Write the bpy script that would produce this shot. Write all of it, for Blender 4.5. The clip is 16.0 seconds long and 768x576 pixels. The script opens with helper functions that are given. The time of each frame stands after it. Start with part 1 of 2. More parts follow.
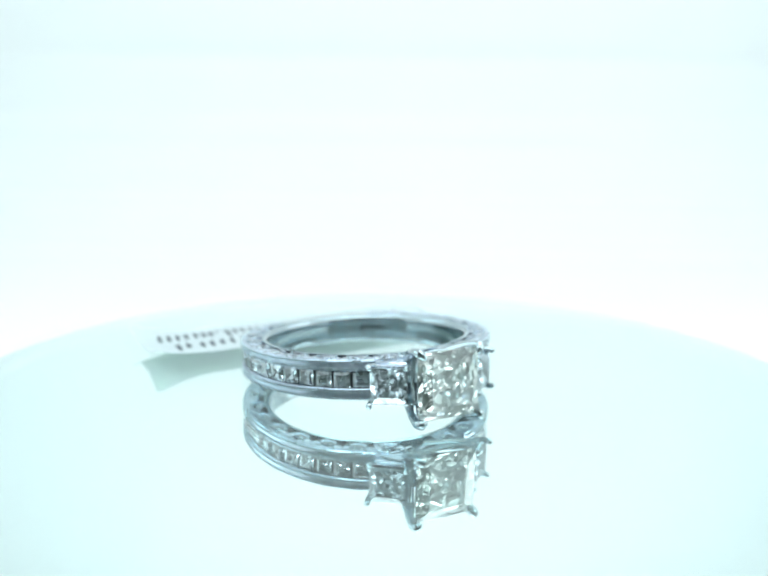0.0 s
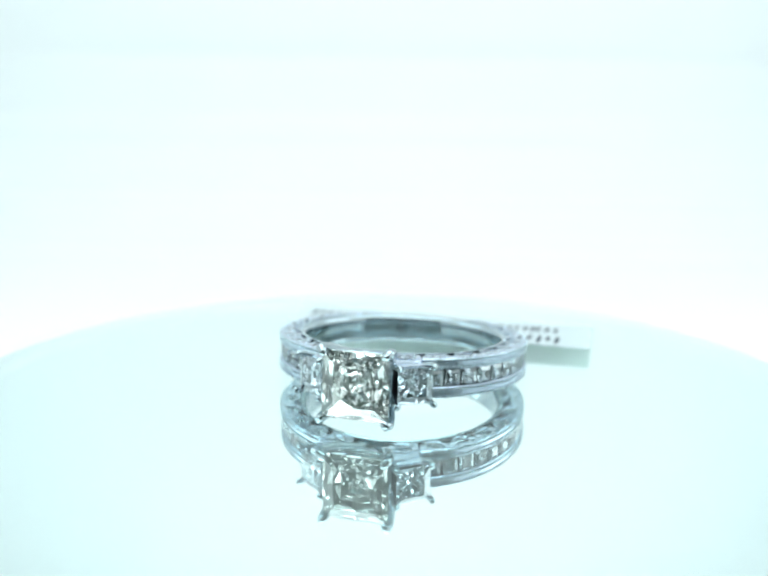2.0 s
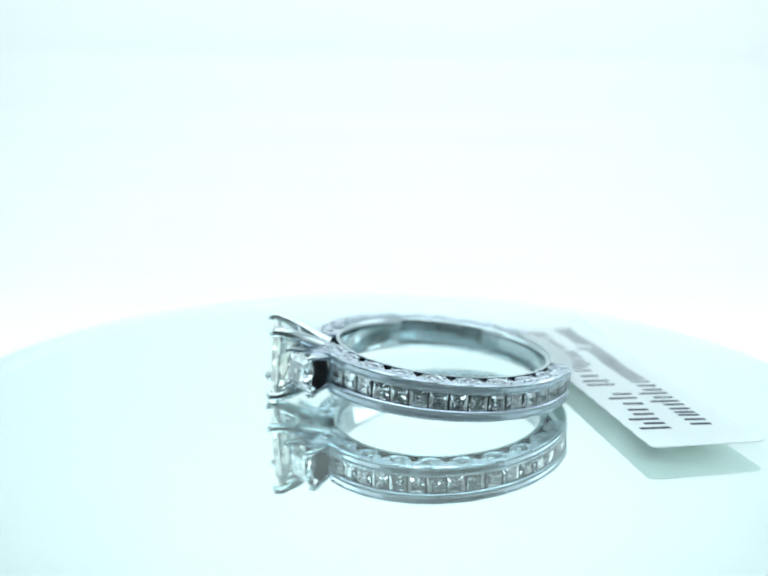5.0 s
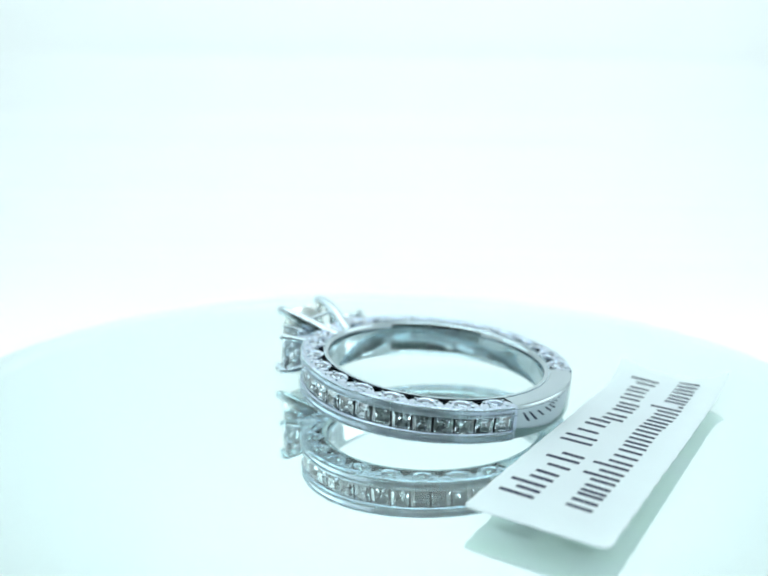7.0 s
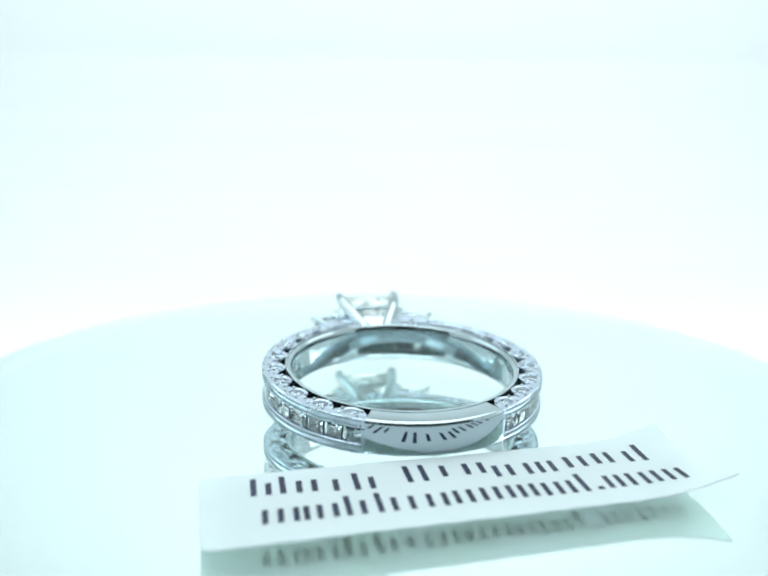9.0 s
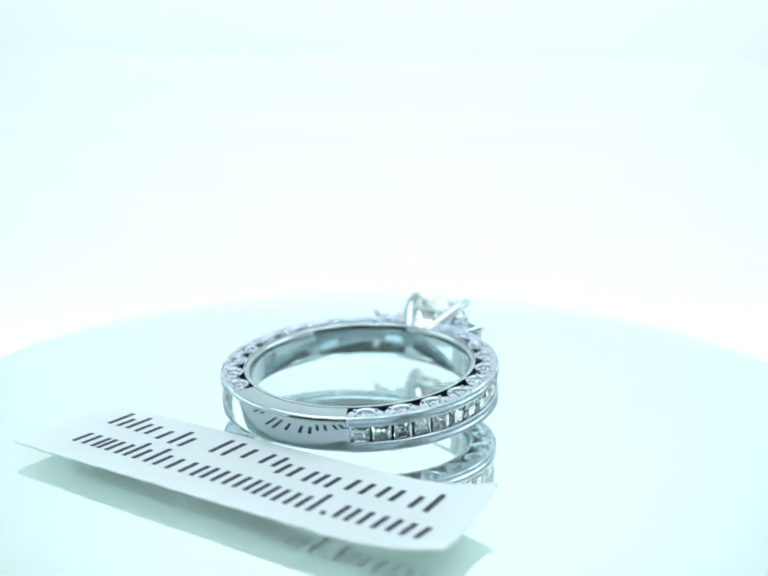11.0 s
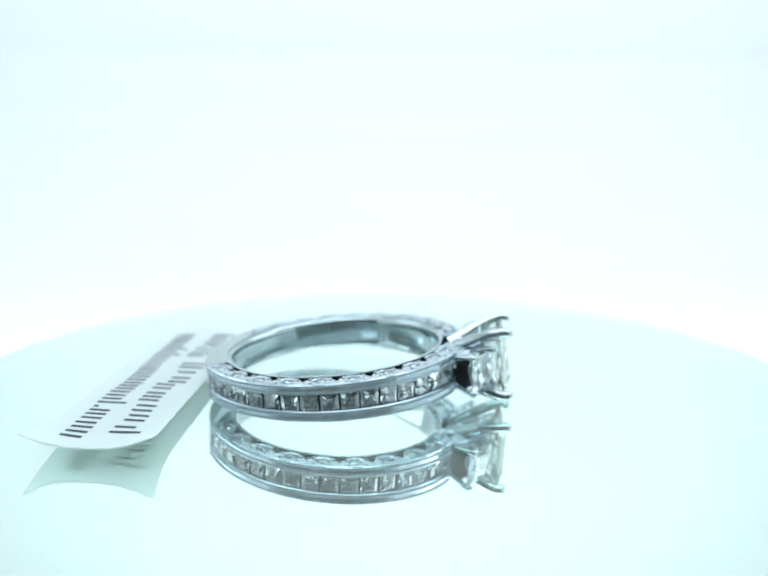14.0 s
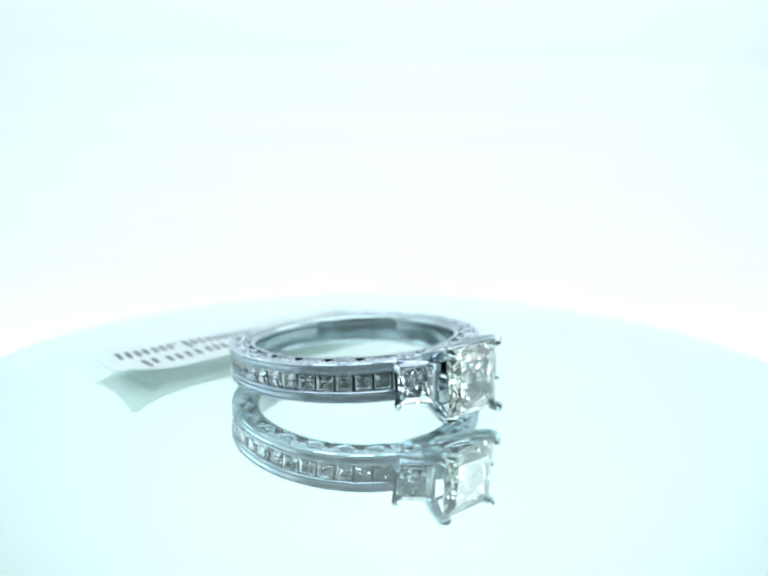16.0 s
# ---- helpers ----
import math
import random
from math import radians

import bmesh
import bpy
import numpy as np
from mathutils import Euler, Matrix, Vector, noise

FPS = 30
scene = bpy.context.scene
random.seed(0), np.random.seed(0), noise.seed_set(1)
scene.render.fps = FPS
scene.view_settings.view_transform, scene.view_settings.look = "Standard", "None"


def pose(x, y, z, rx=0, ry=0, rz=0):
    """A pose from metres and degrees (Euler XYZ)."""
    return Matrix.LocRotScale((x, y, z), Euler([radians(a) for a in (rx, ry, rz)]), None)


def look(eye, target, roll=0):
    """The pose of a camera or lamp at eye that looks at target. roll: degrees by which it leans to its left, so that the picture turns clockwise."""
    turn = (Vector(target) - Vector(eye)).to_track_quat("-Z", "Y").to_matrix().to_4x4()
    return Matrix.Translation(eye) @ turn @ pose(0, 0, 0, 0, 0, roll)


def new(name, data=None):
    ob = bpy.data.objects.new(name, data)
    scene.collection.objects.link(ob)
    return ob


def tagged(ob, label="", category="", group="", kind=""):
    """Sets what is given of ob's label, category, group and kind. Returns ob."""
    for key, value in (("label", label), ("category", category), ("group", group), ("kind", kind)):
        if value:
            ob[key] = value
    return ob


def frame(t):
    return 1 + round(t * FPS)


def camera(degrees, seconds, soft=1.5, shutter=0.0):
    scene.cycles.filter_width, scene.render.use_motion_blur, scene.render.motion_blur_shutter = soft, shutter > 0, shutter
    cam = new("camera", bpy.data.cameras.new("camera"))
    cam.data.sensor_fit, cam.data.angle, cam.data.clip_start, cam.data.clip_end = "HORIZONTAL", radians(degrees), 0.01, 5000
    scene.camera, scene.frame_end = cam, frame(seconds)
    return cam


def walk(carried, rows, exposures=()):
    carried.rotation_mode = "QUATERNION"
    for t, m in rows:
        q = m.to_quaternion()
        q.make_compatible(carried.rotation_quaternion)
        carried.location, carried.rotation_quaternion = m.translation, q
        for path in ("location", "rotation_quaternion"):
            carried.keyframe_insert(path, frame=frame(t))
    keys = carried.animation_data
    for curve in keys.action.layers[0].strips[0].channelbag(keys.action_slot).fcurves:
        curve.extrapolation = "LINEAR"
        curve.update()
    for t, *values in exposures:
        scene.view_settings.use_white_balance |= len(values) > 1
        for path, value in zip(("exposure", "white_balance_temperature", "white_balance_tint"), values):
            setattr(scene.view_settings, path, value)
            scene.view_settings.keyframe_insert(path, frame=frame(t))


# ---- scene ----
# Lengths below are in units of U metres, with the turntable's axis and glass top as origin.
U = 0.065 / 72
SPIN = 21.638            # degrees a second, clockwise from above
ZERO = 1.5               # the moment at which the plan below holds

# ---- camera ----
cam = camera(49.4, 16.0, soft=2.0)
EYE = Vector((0.0, -72.0, 24.7)) * U
yaw, pitch = radians(-0.427), radians(-12.345)
AIM = EYE + Vector((math.sin(yaw) * math.cos(pitch), math.cos(yaw) * math.cos(pitch), math.sin(pitch)))
EXPOSURE = 0.0
cam.data.dof.use_dof, cam.data.dof.focus_distance, cam.data.dof.aperture_fstop = True, 63.0 * U, 34.0
walk(cam, [(0.0, look(EYE, AIM, 0.68)), (16.0, look(EYE, AIM, 0.68))], [(0.0, EXPOSURE), (16.0, EXPOSURE)])

# ---- world and lights ----
# Cut stones over a mirror need long light paths.
scene.cycles.max_bounces, scene.cycles.glossy_bounces, scene.cycles.transmission_bounces = 20, 14, 14
world = bpy.data.worlds.new("room")
scene.world = world
world.use_nodes = True
world.node_tree.nodes["Background"].inputs["Color"].default_value = (0.68, 1.0, 0.90, 1)
world.node_tree.nodes["Background"].inputs["Strength"].default_value = 0.09


def area_lamp(name, eye, target, sx, sy, radiance, color):
    data = bpy.data.lights.new(name, "AREA")
    data.shape, data.size, data.size_y, data.color = "RECTANGLE", sx * U, sy * U, color
    data.energy = radiance * math.pi * sx * sy * U * U
    ob = new(name, data)
    ob.matrix_world = look(Vector(eye) * U, Vector(target) * U)
    return ob


COOL = (0.85, 1.0, 1.02)
area_lamp("light_panel_ceiling", (0, 40, 176), (0, 40.01, 0), 210, 170, 2.3, COOL)
area_lamp("light_panel_side", (-156, 40, 70), (0, 40, 50), 120, 90, 1.6, (0.76, 1.0, 1.03))
area_lamp("light_panel_side", (156, 40, 70), (0, 40, 50), 120, 90, 2.15, (0.91, 1.0, 1.01))
# Unseen lamp, added for sparkle in the stones and glints on the metal.
area_lamp("added_sparkle_light", (0, -84, 140), (0, 0, 0), 180, 18, 5.6, COOL)


# ---- materials ----
def material(name, color, rough=0.5, metal=0.0, vary=0.1, scale=600.0, bump=0.0, bump_scale=2500.0, rough_vary=0.1, transmission=0.0, ior=1.45, fleck=None):
    m = bpy.data.materials.new(name)
    m.use_nodes = True
    nt = m.node_tree
    bs = nt.nodes["Principled BSDF"]
    tc = nt.nodes.new("ShaderNodeTexCoord")
    n1 = nt.nodes.new("ShaderNodeTexNoise")
    n1.inputs["Scale"].default_value, n1.inputs["Detail"].default_value = scale, 5
    nt.links.new(tc.outputs["Object"], n1.inputs["Vector"])
    mix = nt.nodes.new("ShaderNodeMix")
    mix.data_type = "RGBA"
    a = tuple(c * (1 - vary) for c in color)
    b = tuple(min(1, c * (1 + vary)) for c in color)
    if fleck:
        b = fleck
    mix.inputs[6].default_value, mix.inputs[7].default_value = (*a, 1), (*b, 1)
    nt.links.new(n1.outputs["Fac"], mix.inputs[0])
    nt.links.new(mix.outputs[2], bs.inputs["Base Color"])
    mr = nt.nodes.new("ShaderNodeMapRange")
    mr.inputs["To Min"].default_value, mr.inputs["To Max"].default_value = max(0, rough * (1 - rough_vary)), rough * (1 + rough_vary)
    nt.links.new(n1.outputs["Fac"], mr.inputs["Value"])
    nt.links.new(mr.outputs["Result"], bs.inputs["Roughness"])
    bs.inputs["Metallic"].default_value = metal
    bs.inputs["Transmission Weight"].default_value = transmission
    bs.inputs["IOR"].default_value = ior
    if bump:
        n2 = nt.nodes.new("ShaderNodeTexNoise")
        n2.inputs["Scale"].default_value, n2.inputs["Detail"].default_value = bump_scale, 3
        nt.links.new(tc.outputs["Object"], n2.inputs["Vector"])
        bp = nt.nodes.new("ShaderNodeBump")
        bp.inputs["Strength"].default_value, bp.inputs["Distance"].default_value = bump, 0.00005
        nt.links.new(n2.outputs["Fac"], bp.inputs["Height"])
        nt.links.new(bp.outputs["Normal"], bs.inputs["Normal"])
    return m


POLISHED = material("polished_white_gold", (0.47, 0.54, 0.575), 0.07, 1.0, 0.05, 400, 0.03, 1500, 0.4)
ENGRAVED = material("engraved_white_gold", (0.52, 0.59, 0.69), 0.20, 1.0, 0.07, 900, 0.35, 4000, 0.3)
CHASED = material("hand_chased_white_gold", (0.62, 0.68, 0.78), 0.14, 1.0, 0.08, 1500, 0.9, 3800, 0.4)
# Near-black base colour stands for the shade in hollows and behind stones.
SHADE_GOLD = material("rough_gold_with_painted_shade", (0.035, 0.037, 0.04), 0.55, 1.0, 0.2, 900, 0.3, 3000)
DIAMOND = material("diamond", (0.80, 0.92, 1.0), 0.0, 0.0, 0.0, 100, transmission=1.0, ior=2.42)
WARM_DIAMOND = material("faint_yellow_diamond", (0.925, 0.97, 0.93), 0.0, 0.0, 0.0, 100, transmission=1.0, ior=2.42)
PAPER = material("white_tag_paper", (0.85, 0.885, 0.92), 0.55, 0.0, 0.03, 300, 0.3, 2500)
INK = material("navy_black_ink", (0.010, 0.014, 0.045), 0.55, 0.0, 0.3, 3000, fleck=(0.03, 0.035, 0.08))
BLOTCHED = material("paper_back_with_green_blotches", (0.87, 0.90, 0.92), 0.6, 0.0, 0.0, 230, fleck=(0.74, 0.88, 0.76))


def let_through(m, share):
    """Thin paper: a share of the light comes through it."""
    nt = m.node_tree
    bs, out = nt.nodes["Principled BSDF"], nt.nodes["Material Output"]
    tr = nt.nodes.new("ShaderNodeBsdfTranslucent")
    nt.links.new(bs.inputs["Base Color"].links[0].from_socket, tr.inputs["Color"])
    mx = nt.nodes.new("ShaderNodeMixShader")
    mx.inputs["Fac"].default_value = share
    nt.links.new(bs.outputs[0], mx.inputs[1])
    nt.links.new(tr.outputs[0], mx.inputs[2])
    nt.links.new(mx.outputs[0], out.inputs["Surface"])


let_through(PAPER, 0.45)
let_through(BLOTCHED, 0.45)
FABRIC = material("white_tent_fabric", (0.86, 0.87, 0.87), 0.8, 0.0, 0.02, 20, 0.1, 300)
PLASTIC = material("white_plastic", (0.82, 0.83, 0.83), 0.35, 0.0, 0.02, 60)
GLASS = material("clear_glass", (0.97, 1.0, 0.995), 0.0, 0.0, 0.0, 50, transmission=1.0, ior=1.12)
BLACK = material("black_camera_shell", (0.012, 0.013, 0.014), 0.35, 0.0, 0.2, 100)


def mirror_material():
    """A silvered white layer: mostly mirror, in part a white scatter."""
    m = bpy.data.materials.new("silvered_white_layer")
    m.use_nodes = True
    nt = m.node_tree
    nt.nodes.remove(nt.nodes["Principled BSDF"])
    out = nt.nodes["Material Output"]
    gl = nt.nodes.new("ShaderNodeBsdfGlossy")
    gl.inputs["Color"].default_value, gl.inputs["Roughness"].default_value = (0.94, 0.98, 0.98, 1), 0.01
    di = nt.nodes.new("ShaderNodeBsdfDiffuse")
    di.inputs["Color"].default_value = (0.84, 0.90, 0.90, 1)
    mx = nt.nodes.new("ShaderNodeMixShader")
    mx.inputs["Fac"].default_value = 0.07
    nt.links.new(gl.outputs[0], mx.inputs[1])
    nt.links.new(di.outputs[0], mx.inputs[2])
    nt.links.new(mx.outputs[0], out.inputs["Surface"])
    return m


SILVER = mirror_material()


# ---- mesh helpers ----
def mesh_of(name, bm, mat, smooth=None):
    bmesh.ops.recalc_face_normals(bm, faces=bm.faces)
    me = bpy.data.meshes.new(name)
    bm.to_mesh(me)
    bm.free()
    me.transform(Matrix.Scale(U, 4))
    me.materials.append(mat)
    if smooth is not None:
        me.shade_smooth()
        me.set_sharp_from_angle(angle=radians(smooth))
    return me


def part(name, bm, mat, parent=None, label="", smooth=None, m=None):
    """One mesh object, under its thing where one is given; m places it in its thing's space."""
    return place(name, mesh_of(name, bm, mat, smooth), parent, label, m)


def place(name, me, parent=None, label="", m=None):
    ob = new(name, me)
    if parent is not None:
        ob.parent = parent
    if m is not None:
        ob.matrix_basis = Matrix.Translation(m.translation * U) @ m.to_3x3().to_4x4()
    if label:
        tagged(ob, label)
    return ob


def thing(name, label, category, m=None, group=""):
    ob = new(name)
    ob.empty_display_size = 0.002
    if m is not None:
        ob.matrix_basis = Matrix.Translation(m.translation * U) @ m.to_3x3().to_4x4()
    return tagged(ob, label, category, group)


def lathe(profile, n=96, closed=False):
    """Turns (r, z) pairs about z."""
    bm = bmesh.new()
    rows = []
    for i in range(n):
        a = 2 * math.pi * i / n
        rows.append([bm.verts.new((r * math.cos(a), r * math.sin(a), z)) for r, z in profile])
    k = len(profile)
    for i in range(n):
        p, q = rows[i], rows[(i + 1) % n]
        for j in range(k if closed else k - 1):
            bm.faces.new((p[j], q[j], q[(j + 1) % k], p[(j + 1) % k]))
    if not closed:
        for j, flip in ((0, 1), (k - 1, 0)):
            if profile[j][0] > 0:
                bm.faces.new([r[j] for r in (rows if flip else rows[::-1])])
    bmesh.ops.remove_doubles(bm, verts=bm.verts, dist=1e-5)
    return bm


def half_height(a):
    """Half the band's height at the angle a (degrees) from the head."""
    return 1.36 + 0.36 * (1 + math.cos(radians(a))) / 2


def band(profile, a0, a1, step=1.5):
    """Sweeps a closed (r, z) profile, z as a share of the half height, from angle a0 to a1; a full turn closes on itself."""
    bm = bmesh.new()
    full = a1 - a0 >= 360
    n = max(2, round((a1 - a0) / step))
    rows = []
    for i in range(n if full else n + 1):
        a = a0 + (a1 - a0) * i / n
        c, s, h = math.cos(radians(a)), math.sin(radians(a)), half_height(a)
        rows.append([bm.verts.new((r * c, r * s, z * h)) for r, z in profile])
    k = len(profile)
    for i in range(n):
        p, q = rows[i], rows[(i + 1) % len(rows)]
        for j in range(k):
            bm.faces.new((p[j], q[j], q[(j + 1) % k], p[(j + 1) % k]))
    if not full:
        bm.faces.new(rows[0])
        bm.faces.new(rows[-1][::-1])
    return bm


def tube(points, radii, n=10):
    """A round bar along points, with the radius of each."""
    bm = bmesh.new()
    pts = [Vector(p) for p in points]
    rows = []
    for i, p in enumerate(pts):
        d = (pts[min(i + 1, len(pts) - 1)] - pts[max(i - 1, 0)]).normalized()
        s = d.cross(Vector((0.31, 0.2, 0.93))).normalized()
        t = d.cross(s)
        rows.append([bm.verts.new(p + radii[i] * (math.cos(2 * math.pi * j / n) * s + math.sin(2 * math.pi * j / n) * t)) for j in range(n)])
    for a, b in zip(rows, rows[1:]):
        for j in range(n):
            bm.faces.new((a[j], b[j], b[(j + 1) % n], a[(j + 1) % n]))
    bm.faces.new(rows[0])
    bm.faces.new(rows[-1][::-1])
    return bm


def box(x0, x1, y0, y1, z0, z1, bevel=0.0, segments=2):
    bm = bmesh.new()
    bmesh.ops.create_cube(bm, size=1)
    for v in bm.verts:
        v.co = Vector(((x0 + x1) / 2 + v.co.x * (x1 - x0), (y0 + y1) / 2 + v.co.y * (y1 - y0), (z0 + z1) / 2 + v.co.z * (z1 - z0)))
    if bevel:
        bmesh.ops.bevel(bm, geom=bm.edges[:], offset=bevel, segments=segments, affect="EDGES", profile=0.5)
    return bm


def princess(wide, high, crown, depth, seed=0, chevrons=3, table=0.70):
    """A square-cut stone with chevron facets below, its table towards +x and its girdle in the plane x = 0."""
    bm = bmesh.new()
    a, b = wide / 2, high / 2
    rnd = random.Random(seed)

    def v(x, y, z):
        return bm.verts.new((x, y * a, z * b))

    corners = [(1, 1), (-1, 1), (-1, -1), (1, -1)]
    sides = [(0, 1), (-1, 0), (0, -1), (1, 0)]
    gt = [v(0.03 * wide, *c) for c in corners]
    gb = [v(0, *c) for c in corners]
    tb = [v(crown, table * y, table * z) for y, z in corners]
    st = [v(crown * 0.58, (table + 1.05) / 2 * y, (table + 1.05) / 2 * z) for y, z in sides]
    mid = [v(0, y, z) for y, z in sides]

    def down(k):
        return -depth * (1 - k ** 1.25) * (1 + rnd.uniform(-0.08, 0.08))

    def pull(k):
        return k * (0.70 + 0.30 * k * k)

    n = chevrons
    diag = [gb] + [[v(down(k), pull(k) * y, pull(k) * z) for y, z in corners] for k in [1 - (i + 0.8) / (n + 0.3) for i in range(n)]]
    line = [mid] + [[v(down(k), k * y, k * z) for y, z in sides] for k in [1 - (i + 1.3) / (n + 0.3) for i in range(n - 1)]]
    culet = v(-depth, 0, 0)
    bm.faces.new(tb)
    for i in range(4):
        j = (i + 1) % 4
        faces = [(tb[i], st[i], tb[j]), (tb[i], gt[i], st[i]), (tb[j], st[i], gt[j]), (gt[i], gt[j], st[i]),
                 (gt[i], gb[i], mid[i]), (gt[i], mid[i], gt[j]), (gt[j], mid[i], gb[j])]
        for k in range(n):
            a0, a1, l0 = diag[k], diag[k + 1], line[k]
            faces += [(a0[i], a1[i], l0[i]), (l0[i], a1[j], a0[j])]
            if k < n - 1:
                faces += [(l0[i], a1[i], line[k + 1][i]), (l0[i], line[k + 1][i], a1[j])]
            else:
                faces += [(l0[i], a1[i], culet), (l0[i], culet, a1[j])]
        for f in faces:
            bm.faces.new(f)
    return bm


def cross_cut(wide, high, crown, depth, seed=0):
    """A small square stone whose facets meet in a cross, its table towards +x."""
    bm = bmesh.new()
    a, b = wide / 2, high / 2
    rnd = random.Random(seed)
    corners, sides = [(1, 1), (-1, 1), (-1, -1), (1, -1)], [(0, 1), (-1, 0), (0, -1), (1, 0)]

    def v(x, y, z):
        return bm.verts.new((x, y * a, z * b))

    t = [v(crown, 0.56 * y, 0.56 * z) for y, z in corners]
    g = [v(0.04, y, z) for y, z in corners]
    h = [v(-0.02, y, z) for y, z in corners]
    e = [v(-0.02, y, z) for y, z in sides]
    m = [v(-depth * rnd.uniform(0.56, 0.68), 0.42 * y, 0.42 * z) for y, z in sides]
    c = v(-depth, rnd.uniform(-0.06, 0.06), rnd.uniform(-0.06, 0.06))
    bm.faces.new(t)
    for i in range(4):
        j = (i + 1) % 4
        for f in ((t[i], g[i], g[j], t[j]), (g[i], h[i], e[i]), (g[i], e[i], g[j]), (g[j], e[i], h[j]),
                  (h[i], m[i], e[i]), (e[i], m[i], h[j]), (h[i], c, m[i]), (m[i], c, h[j])):
            bm.faces.new(f)
    return bm


def brilliant(r, crown, depth, n=8):
    """A round stone, its table towards +z and its girdle in the plane z = 0."""
    bm = bmesh.new()

    def ring(rr, z, off):
        return [bm.verts.new((rr * math.cos(2 * math.pi * (i + off) / n), rr * math.sin(2 * math.pi * (i + off) / n), z)) for i in range(n)]

    t, s, g, h = ring(0.55 * r, crown, 0), ring(0.78 * r, crown * 0.55, 0.5), ring(r, 0, 0), ring(0.5 * r, -depth * 0.5, 0.5)
    c = bm.verts.new((0, 0, -depth))
    bm.faces.new(t)
    for i in range(n):
        j = (i + 1) % n
        for f in ((t[i], s[i], t[j]), (t[i], g[i], s[i]), (s[i], g[j], t[j]), (g[i], g[j], s[i]), (g[i], h[i], g[j]), (h[i], h[j], g[j]), (h[i], c, h[j])):
            bm.faces.new(f)
    return bm


# ---- light tent and turntable ----
def tent():
    # Floor and back wall are one sweep.
    bm = bmesh.new()
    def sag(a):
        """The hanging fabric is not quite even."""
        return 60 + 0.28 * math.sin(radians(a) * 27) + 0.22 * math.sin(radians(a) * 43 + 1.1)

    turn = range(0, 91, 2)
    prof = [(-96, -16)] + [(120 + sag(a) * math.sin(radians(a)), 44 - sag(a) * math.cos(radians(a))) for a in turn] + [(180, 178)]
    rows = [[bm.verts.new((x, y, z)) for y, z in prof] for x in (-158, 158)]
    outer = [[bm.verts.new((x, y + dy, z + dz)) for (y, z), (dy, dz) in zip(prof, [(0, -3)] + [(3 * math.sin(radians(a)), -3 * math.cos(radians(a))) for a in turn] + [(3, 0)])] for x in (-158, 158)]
    k = len(prof)
    for r0, r1 in ((rows[0], rows[1]), (outer[0], outer[1])):
        for j in range(k - 1):
            bm.faces.new((r0[j], r1[j], r1[j + 1], r0[j + 1]))
    for r0, r1 in ((rows[0], outer[0]), (rows[1], outer[1])):
        for j in range(k - 1):
            bm.faces.new((r0[j], r1[j], r1[j + 1], r0[j + 1]))
    for j in (0, k - 1):
        bm.faces.new((rows[0][j], rows[1][j], outer[1][j], outer[0][j]))
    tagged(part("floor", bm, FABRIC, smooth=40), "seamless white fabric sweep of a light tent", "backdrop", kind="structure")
    for name, x0, x1 in (("wall_west", -161, -158.1), ("wall_east", 158.1, 161)):
        tagged(part(name, box(x0, x1, -96, 183, -19, 181), FABRIC), "white fabric side wall of the light tent", "wall", kind="structure")
    tagged(part("ceiling", box(-158, 158, -96, 183, 178.1, 181), FABRIC), "white fabric top of the light tent", "ceiling", kind="structure")
    # Front wall with the opening through which the camera looks in.
    bm = bmesh.new()
    for x0, x1, z0, z1 in ((-158, -128, -16, 178), (128, 158, -16, 178), (-128, 128, 104, 178), (-128, 128, -16, -12)):
        b2 = box(x0, x1, -99, -96.1, z0, z1)
        me = bpy.data.meshes.new("tmp")
        b2.to_mesh(me)
        bm.from_mesh(me)
        bpy.data.meshes.remove(me)
        b2.free()
    tagged(part("wall_south", bm, FABRIC), "white fabric front of the light tent with its opening", "wall", kind="structure")


tent()

DISC_R = 40.7
GLASS_T = 1.85


def glass_disc():
    """Upper and lower face of the glass; its edge sits in the rim."""
    bm = bmesh.new()
    bmesh.ops.create_circle(bm, cap_ends=True, radius=DISC_R, segments=180, matrix=pose(0, 0, 16.0))
    bmesh.ops.create_circle(bm, cap_ends=True, radius=DISC_R, segments=180, matrix=pose(0, 0, 16.0 - GLASS_T, 180))
    return bm


turntable = thing("turntable", "round mirrored turntable with a clear glass top", "turntable", pose(0, 0, -16))
glass = part("glass_top", glass_disc(), GLASS, turntable, "clear greenish glass disc", smooth=30)
glass.visible_shadow = False
ML = 16.0 - GLASS_T - 0.02
part("mirror_layer", lathe([(0, ML - 0.25), (DISC_R, ML - 0.25), (DISC_R, ML), (0, ML)], 180), SILVER, turntable, "silvered white mirror disc", smooth=30)
BT = ML - 0.27
part("base", lathe([(0, 0.05), (DISC_R - 4, 0.05), (DISC_R - 3.4, 0.6), (DISC_R - 3.4, 8), (DISC_R - 0.4, 8.6), (DISC_R - 0.1, 9), (DISC_R - 0.1, BT - 0.1), (DISC_R - 0.2, BT), (0, BT)], 120), PLASTIC, turntable, "white plastic base", smooth=30)

# ---- the ring ----
TILT = 3.87
CX, CY = 0.403, 4.763
HEAD = -94.5                                   # the way that the head faces in the plan
CZ = 1.36 + 0.0675 * 11.45
RING_AT = pose(CX, CY, CZ) @ pose(0, 0, 0, 0, 0, HEAD) @ pose(0, 0, 0, 0, -TILT, 0)
ring = thing("diamond_ring", "white gold three-stone diamond ring lying on its side on the glass", "ring", RING_AT)

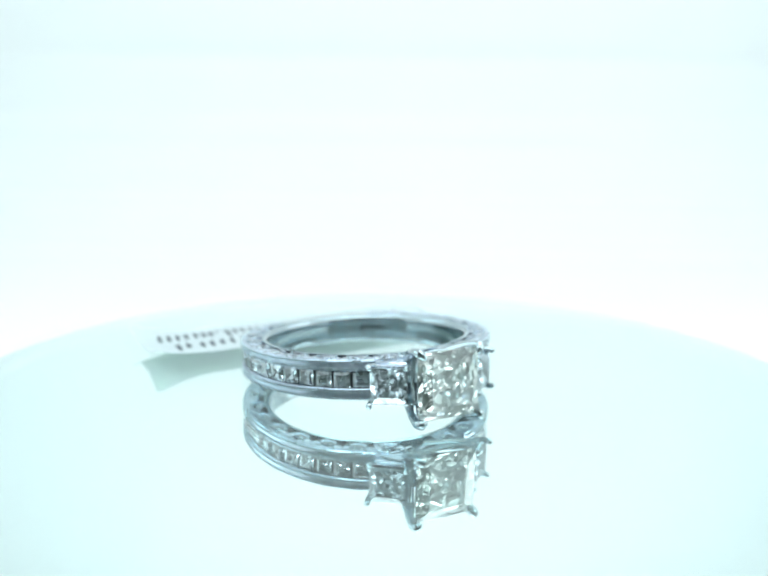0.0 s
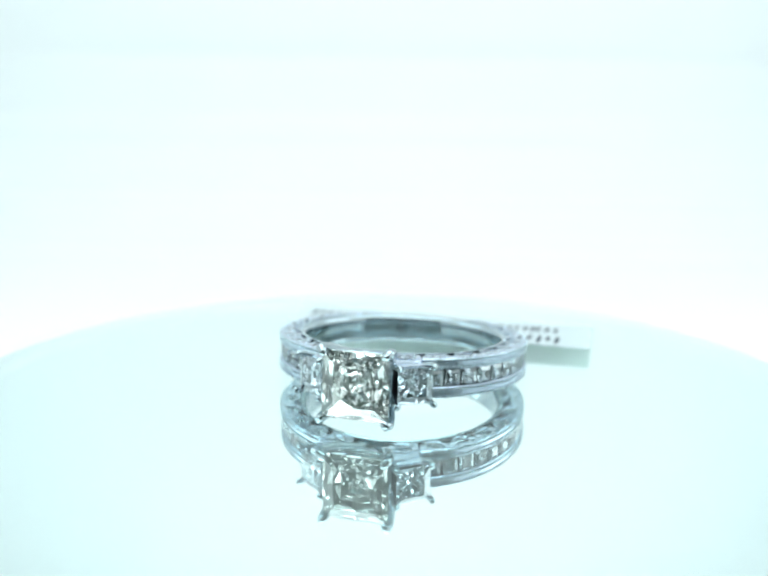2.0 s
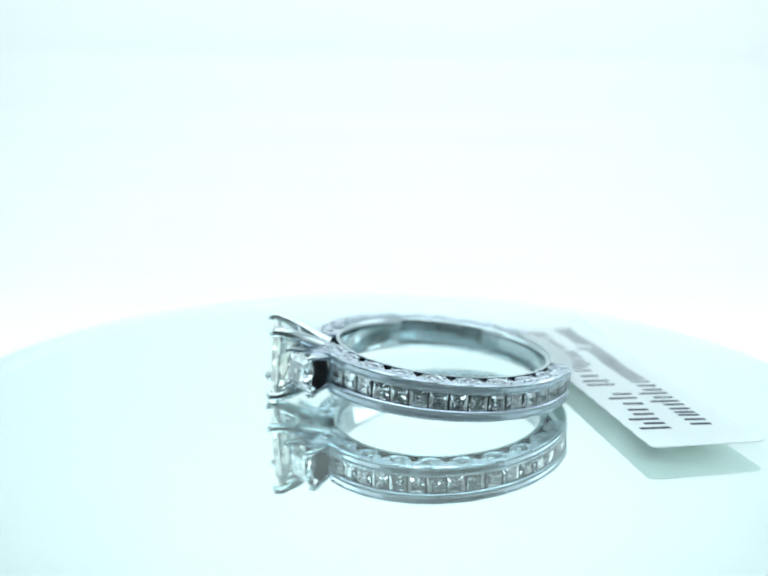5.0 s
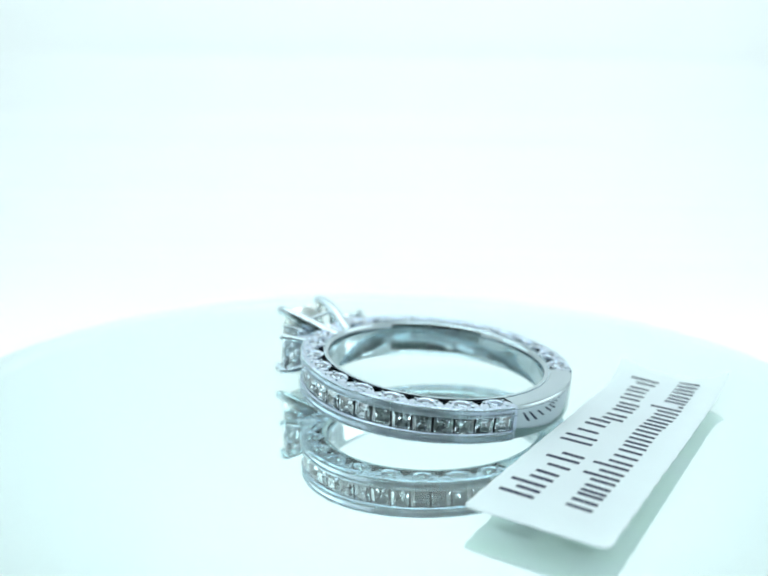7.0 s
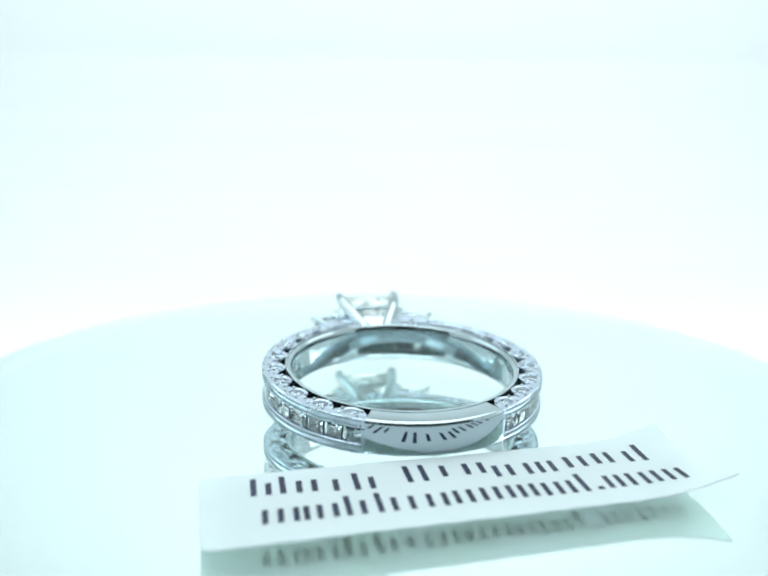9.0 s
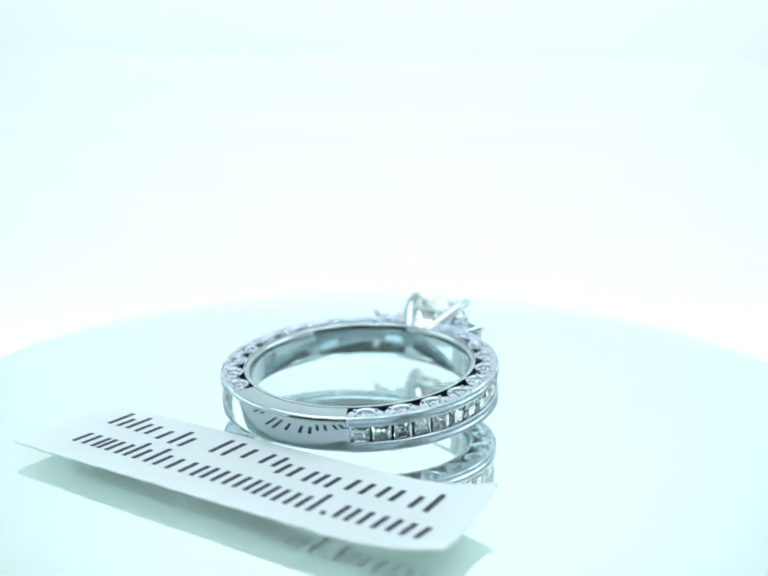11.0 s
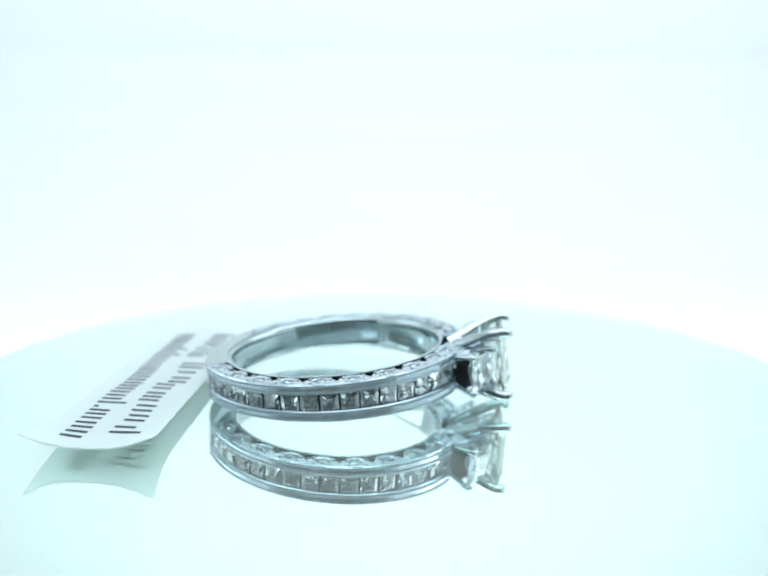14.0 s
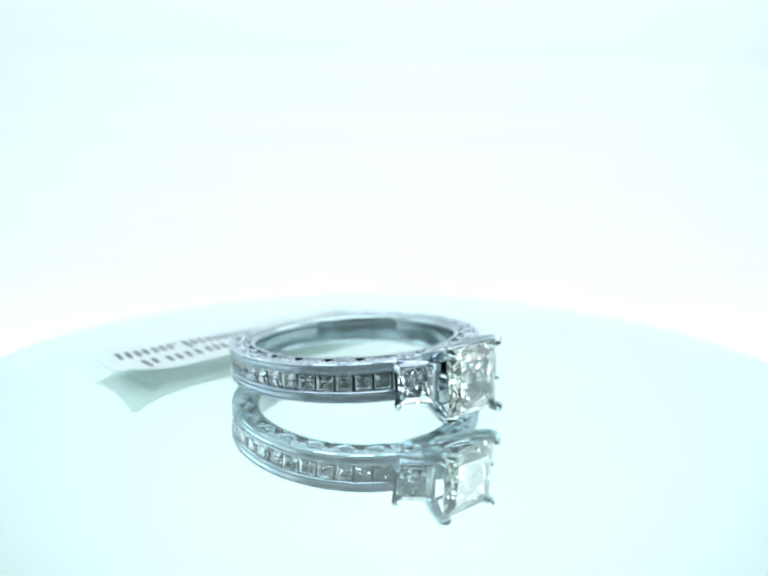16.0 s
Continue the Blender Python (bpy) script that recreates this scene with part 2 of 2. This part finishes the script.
RIM = [(9.12, 0.55), (9.14, 0.68), (9.18, 0.79), (9.23, 0.88), (9.30, 0.95), (9.38, 0.99), (9.46, 1.0), (9.64, 0.97)]
SLEEVE = RIM[::-1] + [(r, -z) for r, z in RIM]
part("inner_sleeve", band(SLEEVE, 0, 360), POLISHED, ring, "mirror-polished inner sleeve", smooth=25)
CHANNEL = [(10.44, 0.4), (10.44, 0.92), (10.84, 0.95), (10.94, 1.0), (11.42, 1.0), (11.55, 0.92), (11.55, 0.47), (11.47, 0.43), (10.7, 0.43), (10.7, -0.43), (11.47, -0.43), (11.55, -0.47), (11.55, -0.92), (11.42, -1.0), (10.94, -1.0), (10.84, -0.95), (10.44, -0.92), (10.44, -0.4)]
FLOOR = [(9.65, 0.34), (10.43, 0.34), (10.43, -0.34), (9.65, -0.34)]
for a0, a1 in ((22.5, 153), (-153, -22.5)):
    part("channel_wall", band(CHANNEL, a0, a1), ENGRAVED, ring, "engraved white gold channel", smooth=30)
    # Dark strip added below the stones: the shade there is in its colour.
    part("channel_floor", band([(10.71, 0.42), (10.76, 0.42), (10.76, -0.42), (10.71, -0.42)], a0, a1), SHADE_GOLD, ring, "bed under the stones, coloured dark as shade")
    # The hollow's deep shade is painted, too.
    part("gallery_floor", band(FLOOR, a0, a1), SHADE_GOLD, ring, "unpolished hollow of the gallery, its shade put into the colour")
CURVE = [(11.28, 1.0), (11.40, 0.98), (11.49, 0.93), (11.54, 0.86), (11.56, 0.76)]
SHANK = [(9.65, 0.99)] + CURVE + [(r, -z) for r, z in CURVE[::-1]] + [(9.65, -0.99)]
part("plain_shank", band(SHANK, 153.05, 206.95), POLISHED, ring, "plain polished back of the shank", smooth=30)
part("head_base", band([(9.65, 0.62), (10.55, 0.55), (10.8, 0.2), (10.8, -0.2), (10.55, -0.55), (9.65, -0.62)], -22.4, 22.4), POLISHED, ring, "polished base under the stones", smooth=30)

# Shoulders: flat engraved plates that carry the band's faces on to the accent stones.
def shoulder(z0, z1, a0, a1):
    bm = bmesh.new()
    n = 14
    rows = []
    for i in range(n + 1):
        a = a0 + (a1 - a0) * i / n
        k = (22.5 - abs(a)) / 11.5
        c, s, h = math.cos(radians(a)), math.sin(radians(a)), half_height(a)
        ro = 11.5 + 1.5 * min(1, k) ** 0.8
        rows.append([bm.verts.new((rr * c, rr * s, z * h)) for rr, z in ((9.65, z0), (9.65, z1), (ro - 0.1, z1), (ro, z1 * 0.5 + z0 * 0.5), (ro, z0))])
    for p, q in zip(rows, rows[1:]):
        for j in range(5):
            bm.faces.new((p[j], q[j], q[(j + 1) % 5], p[(j + 1) % 5]))
    bm.faces.new(rows[0])
    bm.faces.new(rows[-1][::-1])
    return bm


for a0, a1 in ((10, 22.45), (-22.45, -10)):
    for up in (1, -1):
        part("shoulder_plate", shoulder(up * 0.78, up * 0.94, a0, a1), ENGRAVED, ring, "engraved flat shoulder", smooth=30)

# End walls of the channels.
for a in (23.3, 152.4, -23.3, -152.4):
    h = half_height(a)
    part("channel_end", box(10.71, 11.57, -0.16, 0.16, -0.43 * h, 0.43 * h, 0.04), ENGRAVED, ring, m=pose(0, 0, 0, 0, 0, a))

# Square stones in the channels.
N_CH = 16
squares = [mesh_of("channel_stone", cross_cut(1.41, 1.36, 0.2, 0.6, k), DIAMOND) for k in range(6)]
for side in (1, -1):
    for i in range(N_CH):
        a = side * (24.0 + (152 - 24.0) * (i + 0.5) / N_CH)
        c, s = math.cos(radians(a)), math.sin(radians(a))
        place("channel_stone", squares[random.randrange(6)], ring, m=pose(11.3 * c, 11.3 * s, 0, random.uniform(-2, 2), random.uniform(-4, 4), a + random.uniform(-4, 4)))

# Round stones in scalloped seats on both faces of the band.
N_SIDE = 10


def scallop():
    """A seat with a round hole and an outline drawn out along the band."""
    bm = lathe([(0.25, -0.6), (0.88, -0.6), (0.94, -0.10), (0.90, 0.0), (0.80, 0.02), (0.68, 0.0), (0.60, -0.07), (0.25, -0.4)], 28, closed=True)
    for v in bm.verts:
        if math.hypot(v.co.x, v.co.y) > 0.75:
            v.co.y *= 1.40 + 0.55 * min(0.0, v.co.x)
    return bm


seat_me = mesh_of("scallop_seat", scallop(), CHASED, 35)
rd_me = mesh_of("side_stone", brilliant(0.63, 0.15, 0.34), DIAMOND)
bead_me = mesh_of("bead", lathe([(0, -0.12), (0.11, -0.1), (0.13, 0.02), (0.08, 0.1), (0, 0.13)], 8), POLISHED, 60)
for up in (1, -1):
    for side in (1, -1):
        for i in range(N_SIDE):
            a = side * (15.3 + (145.6 - 15.3) * i / (N_SIDE - 1))
            c, s, h = math.cos(radians(a)), math.sin(radians(a)), half_height(a)
            m = pose(10.63 * c, 10.63 * s, up * (h - 0.03), 0 if up > 0 else 180, 0, a)
            seat = place("scallop_seat", seat_me, ring, m=m)
            place("side_stone", rd_me, seat, m=pose(0, 0, -0.03, random.uniform(-4, 4), random.uniform(-4, 4), random.uniform(0, 45)))
            for bx, by in ((0.5, 0.72), (0.5, -0.72), (-0.34, 0.8), (-0.34, -0.8)):
                place("bead", bead_me, seat, m=pose(bx, by, 0.03))


def beads(r, share, a0, a1, size, pitch, tall=1.0):
    """A milgrain row: small balls along the band."""
    bm = bmesh.new()
    n = int(radians(a1 - a0) * r / pitch)
    for i in range(n):
        a = a0 + (a1 - a0) * (i + 0.5) / n
        h = half_height(a)
        k = size * random.uniform(0.88, 1.1)
        bmesh.ops.create_icosphere(bm, subdivisions=1, radius=k, matrix=Matrix.Translation((r * math.cos(radians(a)), r * math.sin(radians(a)), share * h)) @ Matrix.Diagonal((1, 1, tall, 1)))
    return bm


for a0, a1 in ((23.5, 152), (-152, -23.5)):
    for share in (0.90, 0.58, -0.58, -0.90):
        tagged(part("milgrain", beads(11.58, share, a0, a1, 0.105, 0.25, 1.4), POLISHED, ring, "row of tiny milgrain beads", smooth=80), kind="stuff")

for share in (1.0, -1.0):
    tagged(part("rim_milgrain", beads(9.68, share, 24, 336, 0.085, 0.2), POLISHED, ring, "row of tiny milgrain beads", smooth=80), kind="stuff")

# Head: the centre stone in four claws.
HX = 14.75
centre = part("centre_stone", princess(5.5, 5.5, 0.55, 2.6, 5, 4, 0.62), WARM_DIAMOND, ring, "large faint yellow square-cut diamond", m=pose(HX, 0, 0))
for y in (1, -1):
    for z in (1, -1):
        pts = [(HX + 0.60, y * 2.44, z * 2.48), (HX + 0.66, y * 2.60, z * 2.66), (HX + 0.52, y * 2.76, z * 2.84), (HX + 0.1, y * 2.80, z * 2.86),
               (HX - 0.9, y * 2.56, z * 2.58), (HX - 2.4, y * 2.02, z * 1.95), (HX - 3.7, y * 1.35, z * 1.28), (HX - 4.6, y * 0.95, z * 0.92)]
        part("claw", tube(pts, [0.22, 0.34, 0.40, 0.42, 0.50, 0.60, 0.64, 0.68]), POLISHED, ring, smooth=50)
for y in (1, -1):
    part("gallery_bar", tube([(HX - 1.5, y * 2.3, -2.3), (HX - 1.62, y * 2.34, 0), (HX - 1.5, y * 2.3, 2.3)], [0.16, 0.2, 0.16]), POLISHED, ring, smooth=50)
for z in (1, -1):
    part("gallery_bar", tube([(HX - 1.7, -2.2, z * 2.2), (HX - 1.8, 0, z * 2.26), (HX - 1.7, 2.2, z * 2.2)], [0.16, 0.2, 0.16]), POLISHED, ring, smooth=50)

# Chased plates that close the head between the feet of the claws.
def head_plate(up):
    bm = bmesh.new()
    n = 8
    layers = []
    for lift in (0.0, 0.16):
        g = []
        for i in range(n + 1):
            k = i / n
            x, half, z = HX - 4.4 + 1.5 * k, 0.8 + 0.65 * k, 0.95 + 0.6 * k ** 1.2
            g.append([bm.verts.new((x - 0.5 * k * (1 - w * w), half * w, up * (z + lift + 0.12 * (1 - w * w)))) for w in (-1, -0.6, -0.2, 0.2, 0.6, 1)])
        layers.append(g)
    for g in layers:
        for p, q in zip(g, g[1:]):
            for j in range(5):
                bm.faces.new((p[j], p[j + 1], q[j + 1], q[j]))
    lo, hi = layers
    edge = [(i, 0) for i in range(n)] + [(n, j) for j in range(5)] + [(i, 5) for i in range(n, 0, -1)] + [(0, j) for j in range(5, 0, -1)]
    for (a, b), (c, d) in zip(edge, edge[1:] + edge[:1]):
        bm.faces.new((lo[a][b], lo[c][d], hi[c][d], hi[a][b]))
    return bm


for up in (1, -1):
    part("head_plate", head_plate(up), CHASED, ring, "chased plate between the claws", smooth=40)

# The two accent stones beside it, each in four small claws.
acc_me = mesh_of("accent_stone", princess(2.95, 2.95, 0.38, 1.4, 2, 3, 0.58), DIAMOND)
for side in (1, -1):
    m = pose(12.98, side * 4.38, 0, 0, 0, side * 34.5)
    place("accent_stone", acc_me, ring, "smaller square-cut diamond", m)
    for y in (1, -1):
        for z in (1, -1):
            pts = [(0.38, y * 1.36, z * 1.38), (0.42, y * 1.46, z * 1.48), (0.3, y * 1.56, z * 1.58), (-0.1, y * 1.56, z * 1.56), (-1.0, y * 1.36, z * 1.36), (-2.0, y * 1.1, z * 1.1), (-2.6, y * 1.05, z * 0.95)]
            part("small_claw", tube(pts, [0.13, 0.23, 0.27, 0.25, 0.25, 0.28, 0.32], 8), POLISHED, ring, smooth=50, m=m)
    # Shade behind the accent stone, given by a darkened plate.
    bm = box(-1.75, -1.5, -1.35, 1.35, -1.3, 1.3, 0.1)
    part("setting_plate", bm, SHADE_GOLD, ring, "unpolished back of the setting, coloured dark as shade", m=m)
    for z in (1.36, -1.36):
        part("setting_wall", box(-2.4, -0.75, -1.2, 1.2, z - 0.1, z + 0.1, 0.08), CHASED, ring, "bright engraved wall of the setting", smooth=40, m=m)

# ---- the tag ----
# Its own space: x along the writing, y down the lines, z up from the sheet.
TAG_AT = Matrix(((-0.9976, -0.0687, 0, 15.2), (0.0687, -0.9976, 0, 19.0), (0, 0, 1, 0.0), (0, 0, 0, 1)))
tag = thing("price_tag", "white paper tag with dark print, lying against the ring", "tag", TAG_AT)


def tag_z(u, v):
    """Height of the sheet's underside; v grows down the lines. The far outer corner curls up."""
    e = max(0.0, (u - 24) / 7) ** 2
    curl = e * (0.75 * max(0.0, -v / 3.6) ** 2 + 0.95 * max(0.0, (v - 1.5) / 4.0) ** 2 + 0.05)
    return 0.03 + curl + 0.03 * (0.5 - 0.5 * math.cos(u * 0.42)) + 0.03 * (0.5 + 0.5 * math.cos(v * 0.5 + 0.6))


def tag_edge(u):
    s = (u + 3.3) / 34.4
    return -3.2 - 0.4 * s - 0.65 * max(0.0, (u - 24) / 7) ** 2, 6.2 - 0.7 * s


def tag_sheet():
    bm = bmesh.new()
    nu, nv = 70, 32
    layers = []
    for lift in (0.11, 0.0):
        g = [[None] * (nv + 1) for _ in range(nu + 1)]
        for j in range(nv + 1):
            s = 0.5 - 0.5 * math.cos(math.pi * j / nv)
            dv = min(s, 1 - s) * 9.2
            inset = 0.0 if dv > 0.6 else 0.6 - math.sqrt(0.36 - (0.6 - dv) ** 2)
            far = inset if s < 0.5 else -0.5 * (1 - min(1, dv / 3.0)) ** 2
            for i in range(nu + 1):
                u = -3.3 + inset + (34.4 - inset - far) * i / nu + 0.03 * math.sin(j * 1.7) * (i in (0, nu))
                lo, hi = tag_edge(u)
                v = lo + (hi - lo) * s + 0.035 * math.sin(i * 1.3) * (j in (0, nv))
                g[i][j] = bm.verts.new((u, -v, tag_z(u, v) + lift))
        layers.append(g)
    top, bot = layers
    for g, f in ((top, 1), (bot, -1)):
        for i in range(nu):
            for j in range(nv):
                bm.faces.new((g[i][j], g[i + 1][j], g[i + 1][j + 1], g[i][j + 1])[::f])
    ring_t = [top[i][0] for i in range(nu + 1)] + [top[nu][j] for j in range(1, nv + 1)] + [top[i][nv] for i in range(nu - 1, -1, -1)] + [top[0][j] for j in range(nv - 1, 0, -1)]
    ring_b = [bot[i][0] for i in range(nu + 1)] + [bot[nu][j] for j in range(1, nv + 1)] + [bot[i][nv] for i in range(nu - 1, -1, -1)] + [bot[0][j] for j in range(nv - 1, 0, -1)]
    for i in range(len(ring_t)):
        j = (i + 1) % len(ring_t)
        bm.faces.new((ring_t[i], ring_t[j], ring_b[j], ring_b[i]))
    return bm


sheet = part("paper_sheet", tag_sheet(), PAPER, tag, "white card with slightly curled ends", smooth=40)
sheet.data.materials.append(BLOTCHED)
for f in sheet.data.polygons:
    if f.normal.z < -0.4:
        f.material_index = 1


def bar(u0, u1, v0, v1, lift, slant=0.0):
    """A printed bar that lies on the sheet, above (lift over 0.16) or below it."""
    bm = bmesh.new()
    n = max(1, int((u1 - u0) / 0.6))
    rows = []
    for i in range(n + 1):
        u = u0 + (u1 - u0) * i / n
        rows.append([bm.verts.new((u + k * slant, -v, tag_z(u + k * slant, v) + lift + d)) for v, k, d in ((v0, 1, 0.0), (v1, 0, 0.0), (v1, 0, -0.012), (v0, 1, -0.012))])
    for p, q in zip(rows, rows[1:]):
        for j in range(4):
            bm.faces.new((p[j], q[j], q[(j + 1) % 4], p[(j + 1) % 4]))
    bm.faces.new(rows[0])
    bm.faces.new(rows[-1][::-1])
    return bm


def print_line(letters, base, x_high, tall, thick, mat, lift, label):
    """A line of print as plain upright bars. Each letter: the middle along the line, the drop of its foot, its width, and its bars, t for a tall and s for a short one."""
    for mid, drop, wide, bars in letters:
        for k, kind in enumerate(bars):
            u = mid - thick / 2 + (wide - thick) * ((k / (len(bars) - 1) if len(bars) > 1 else 0.5) - 0.5)
            part("print_bar", bar(u, u + thick, base + drop - (tall if kind == "t" else x_high), base + drop, lift, 0.12), mat, tag, label)


UPPER = [(1.1, -0.1, 2.3, "tst"), (3.6, 0.0, 1.4, "ss"), (5.5, 0.25, 0.8, "s"), (7.4, 0.4, 1.4, "ts"), (11.1, 0.0, 1.5, "tt"), (13.1, -0.4, 0.8, "s"),
         (15.3, -0.4, 1.5, "ss"), (17.2, 0.35, 1.4, "ss"), (19.9, 0.4, 2.2, "sss"), (22.7, 0.05, 1.5, "ss"), (24.9, -0.15, 1.4, "ss"), (27.4, 0.0, 1.5, "st")]
LOWER = [(1.5, 0.0, 2.3, "sss"), (3.5, 0.0, 1.2, "ss"), (4.9, 0.0, 0.6, "s"), (6.2, 0.0, 1.3, "ts"), (8.2, 0.0, 1.3, "ts"), (9.8, 0.0, 0.6, "s"), (11.5, -0.05, 1.4, "ss"),
         (13.3, -0.15, 1.3, "ss"), (15.6, -0.2, 2.2, "sss"), (17.7, -0.1, 1.2, "ss"), (19.4, 0.0, 1.3, "ss"), (21.2, 0.0, 1.3, "st"), (23.9, -0.15, 1.2, "ss"), (25.7, -0.2, 1.4, "ss"), (28.1, -0.3, 2.3, "sss")]
print_line(UPPER, 0.2, 1.7, 2.5, 0.40, INK, 0.13, "bar of dark navy print")
print_line(LOWER, 3.85, 1.75, 2.55, 0.38, INK, 0.13, "bar of dark navy print")
part("print_bar", bar(22.45, 22.85, 3.35, 3.75, 0.13), INK, tag, "bar of dark navy print")

# ---- the compact camera that films through the opening, seen only as a reflection ----
photo_camera = thing("photo_camera", "black compact camera on a white stand before the tent", "camera", pose(0, 0, -16))
part("shell", box(-38, 13, -86, -77, 14, 60, 3, 3), BLACK, photo_camera, smooth=40)
part("lens_barrel", lathe([(7.5, 0), (12, 0), (12.6, 0.6), (12.6, 3.6), (11, 3.6), (8.2, 2.2), (7.5, 1.4)], 48, closed=True), BLACK, photo_camera, "black ribbed lens barrel", smooth=40, m=pose(0, -77, 40.7, 90, 0, 0))
part("flash_window", box(-31, -19, -76.9, -76.4, 48, 54, 0.2), PLASTIC, photo_camera, "white flash window")
part("stand", box(-30, 8, -96, -72, 0.05, 13.9, 1.5, 2), PLASTIC, photo_camera, "white plastic stand", smooth=40)


# ---- what moves ----
def motions():
    for ob, base in ((ring, RING_AT), (tag, TAG_AT), (turntable, pose(0, 0, -16))):
        base = Matrix.Translation(base.translation * U) @ base.to_3x3().to_4x4()
        walk(ob, [(i / 5, pose(0, 0, 0, 0, 0, -SPIN * (i / 5 - ZERO)) @ base) for i in range(81)])


motions()
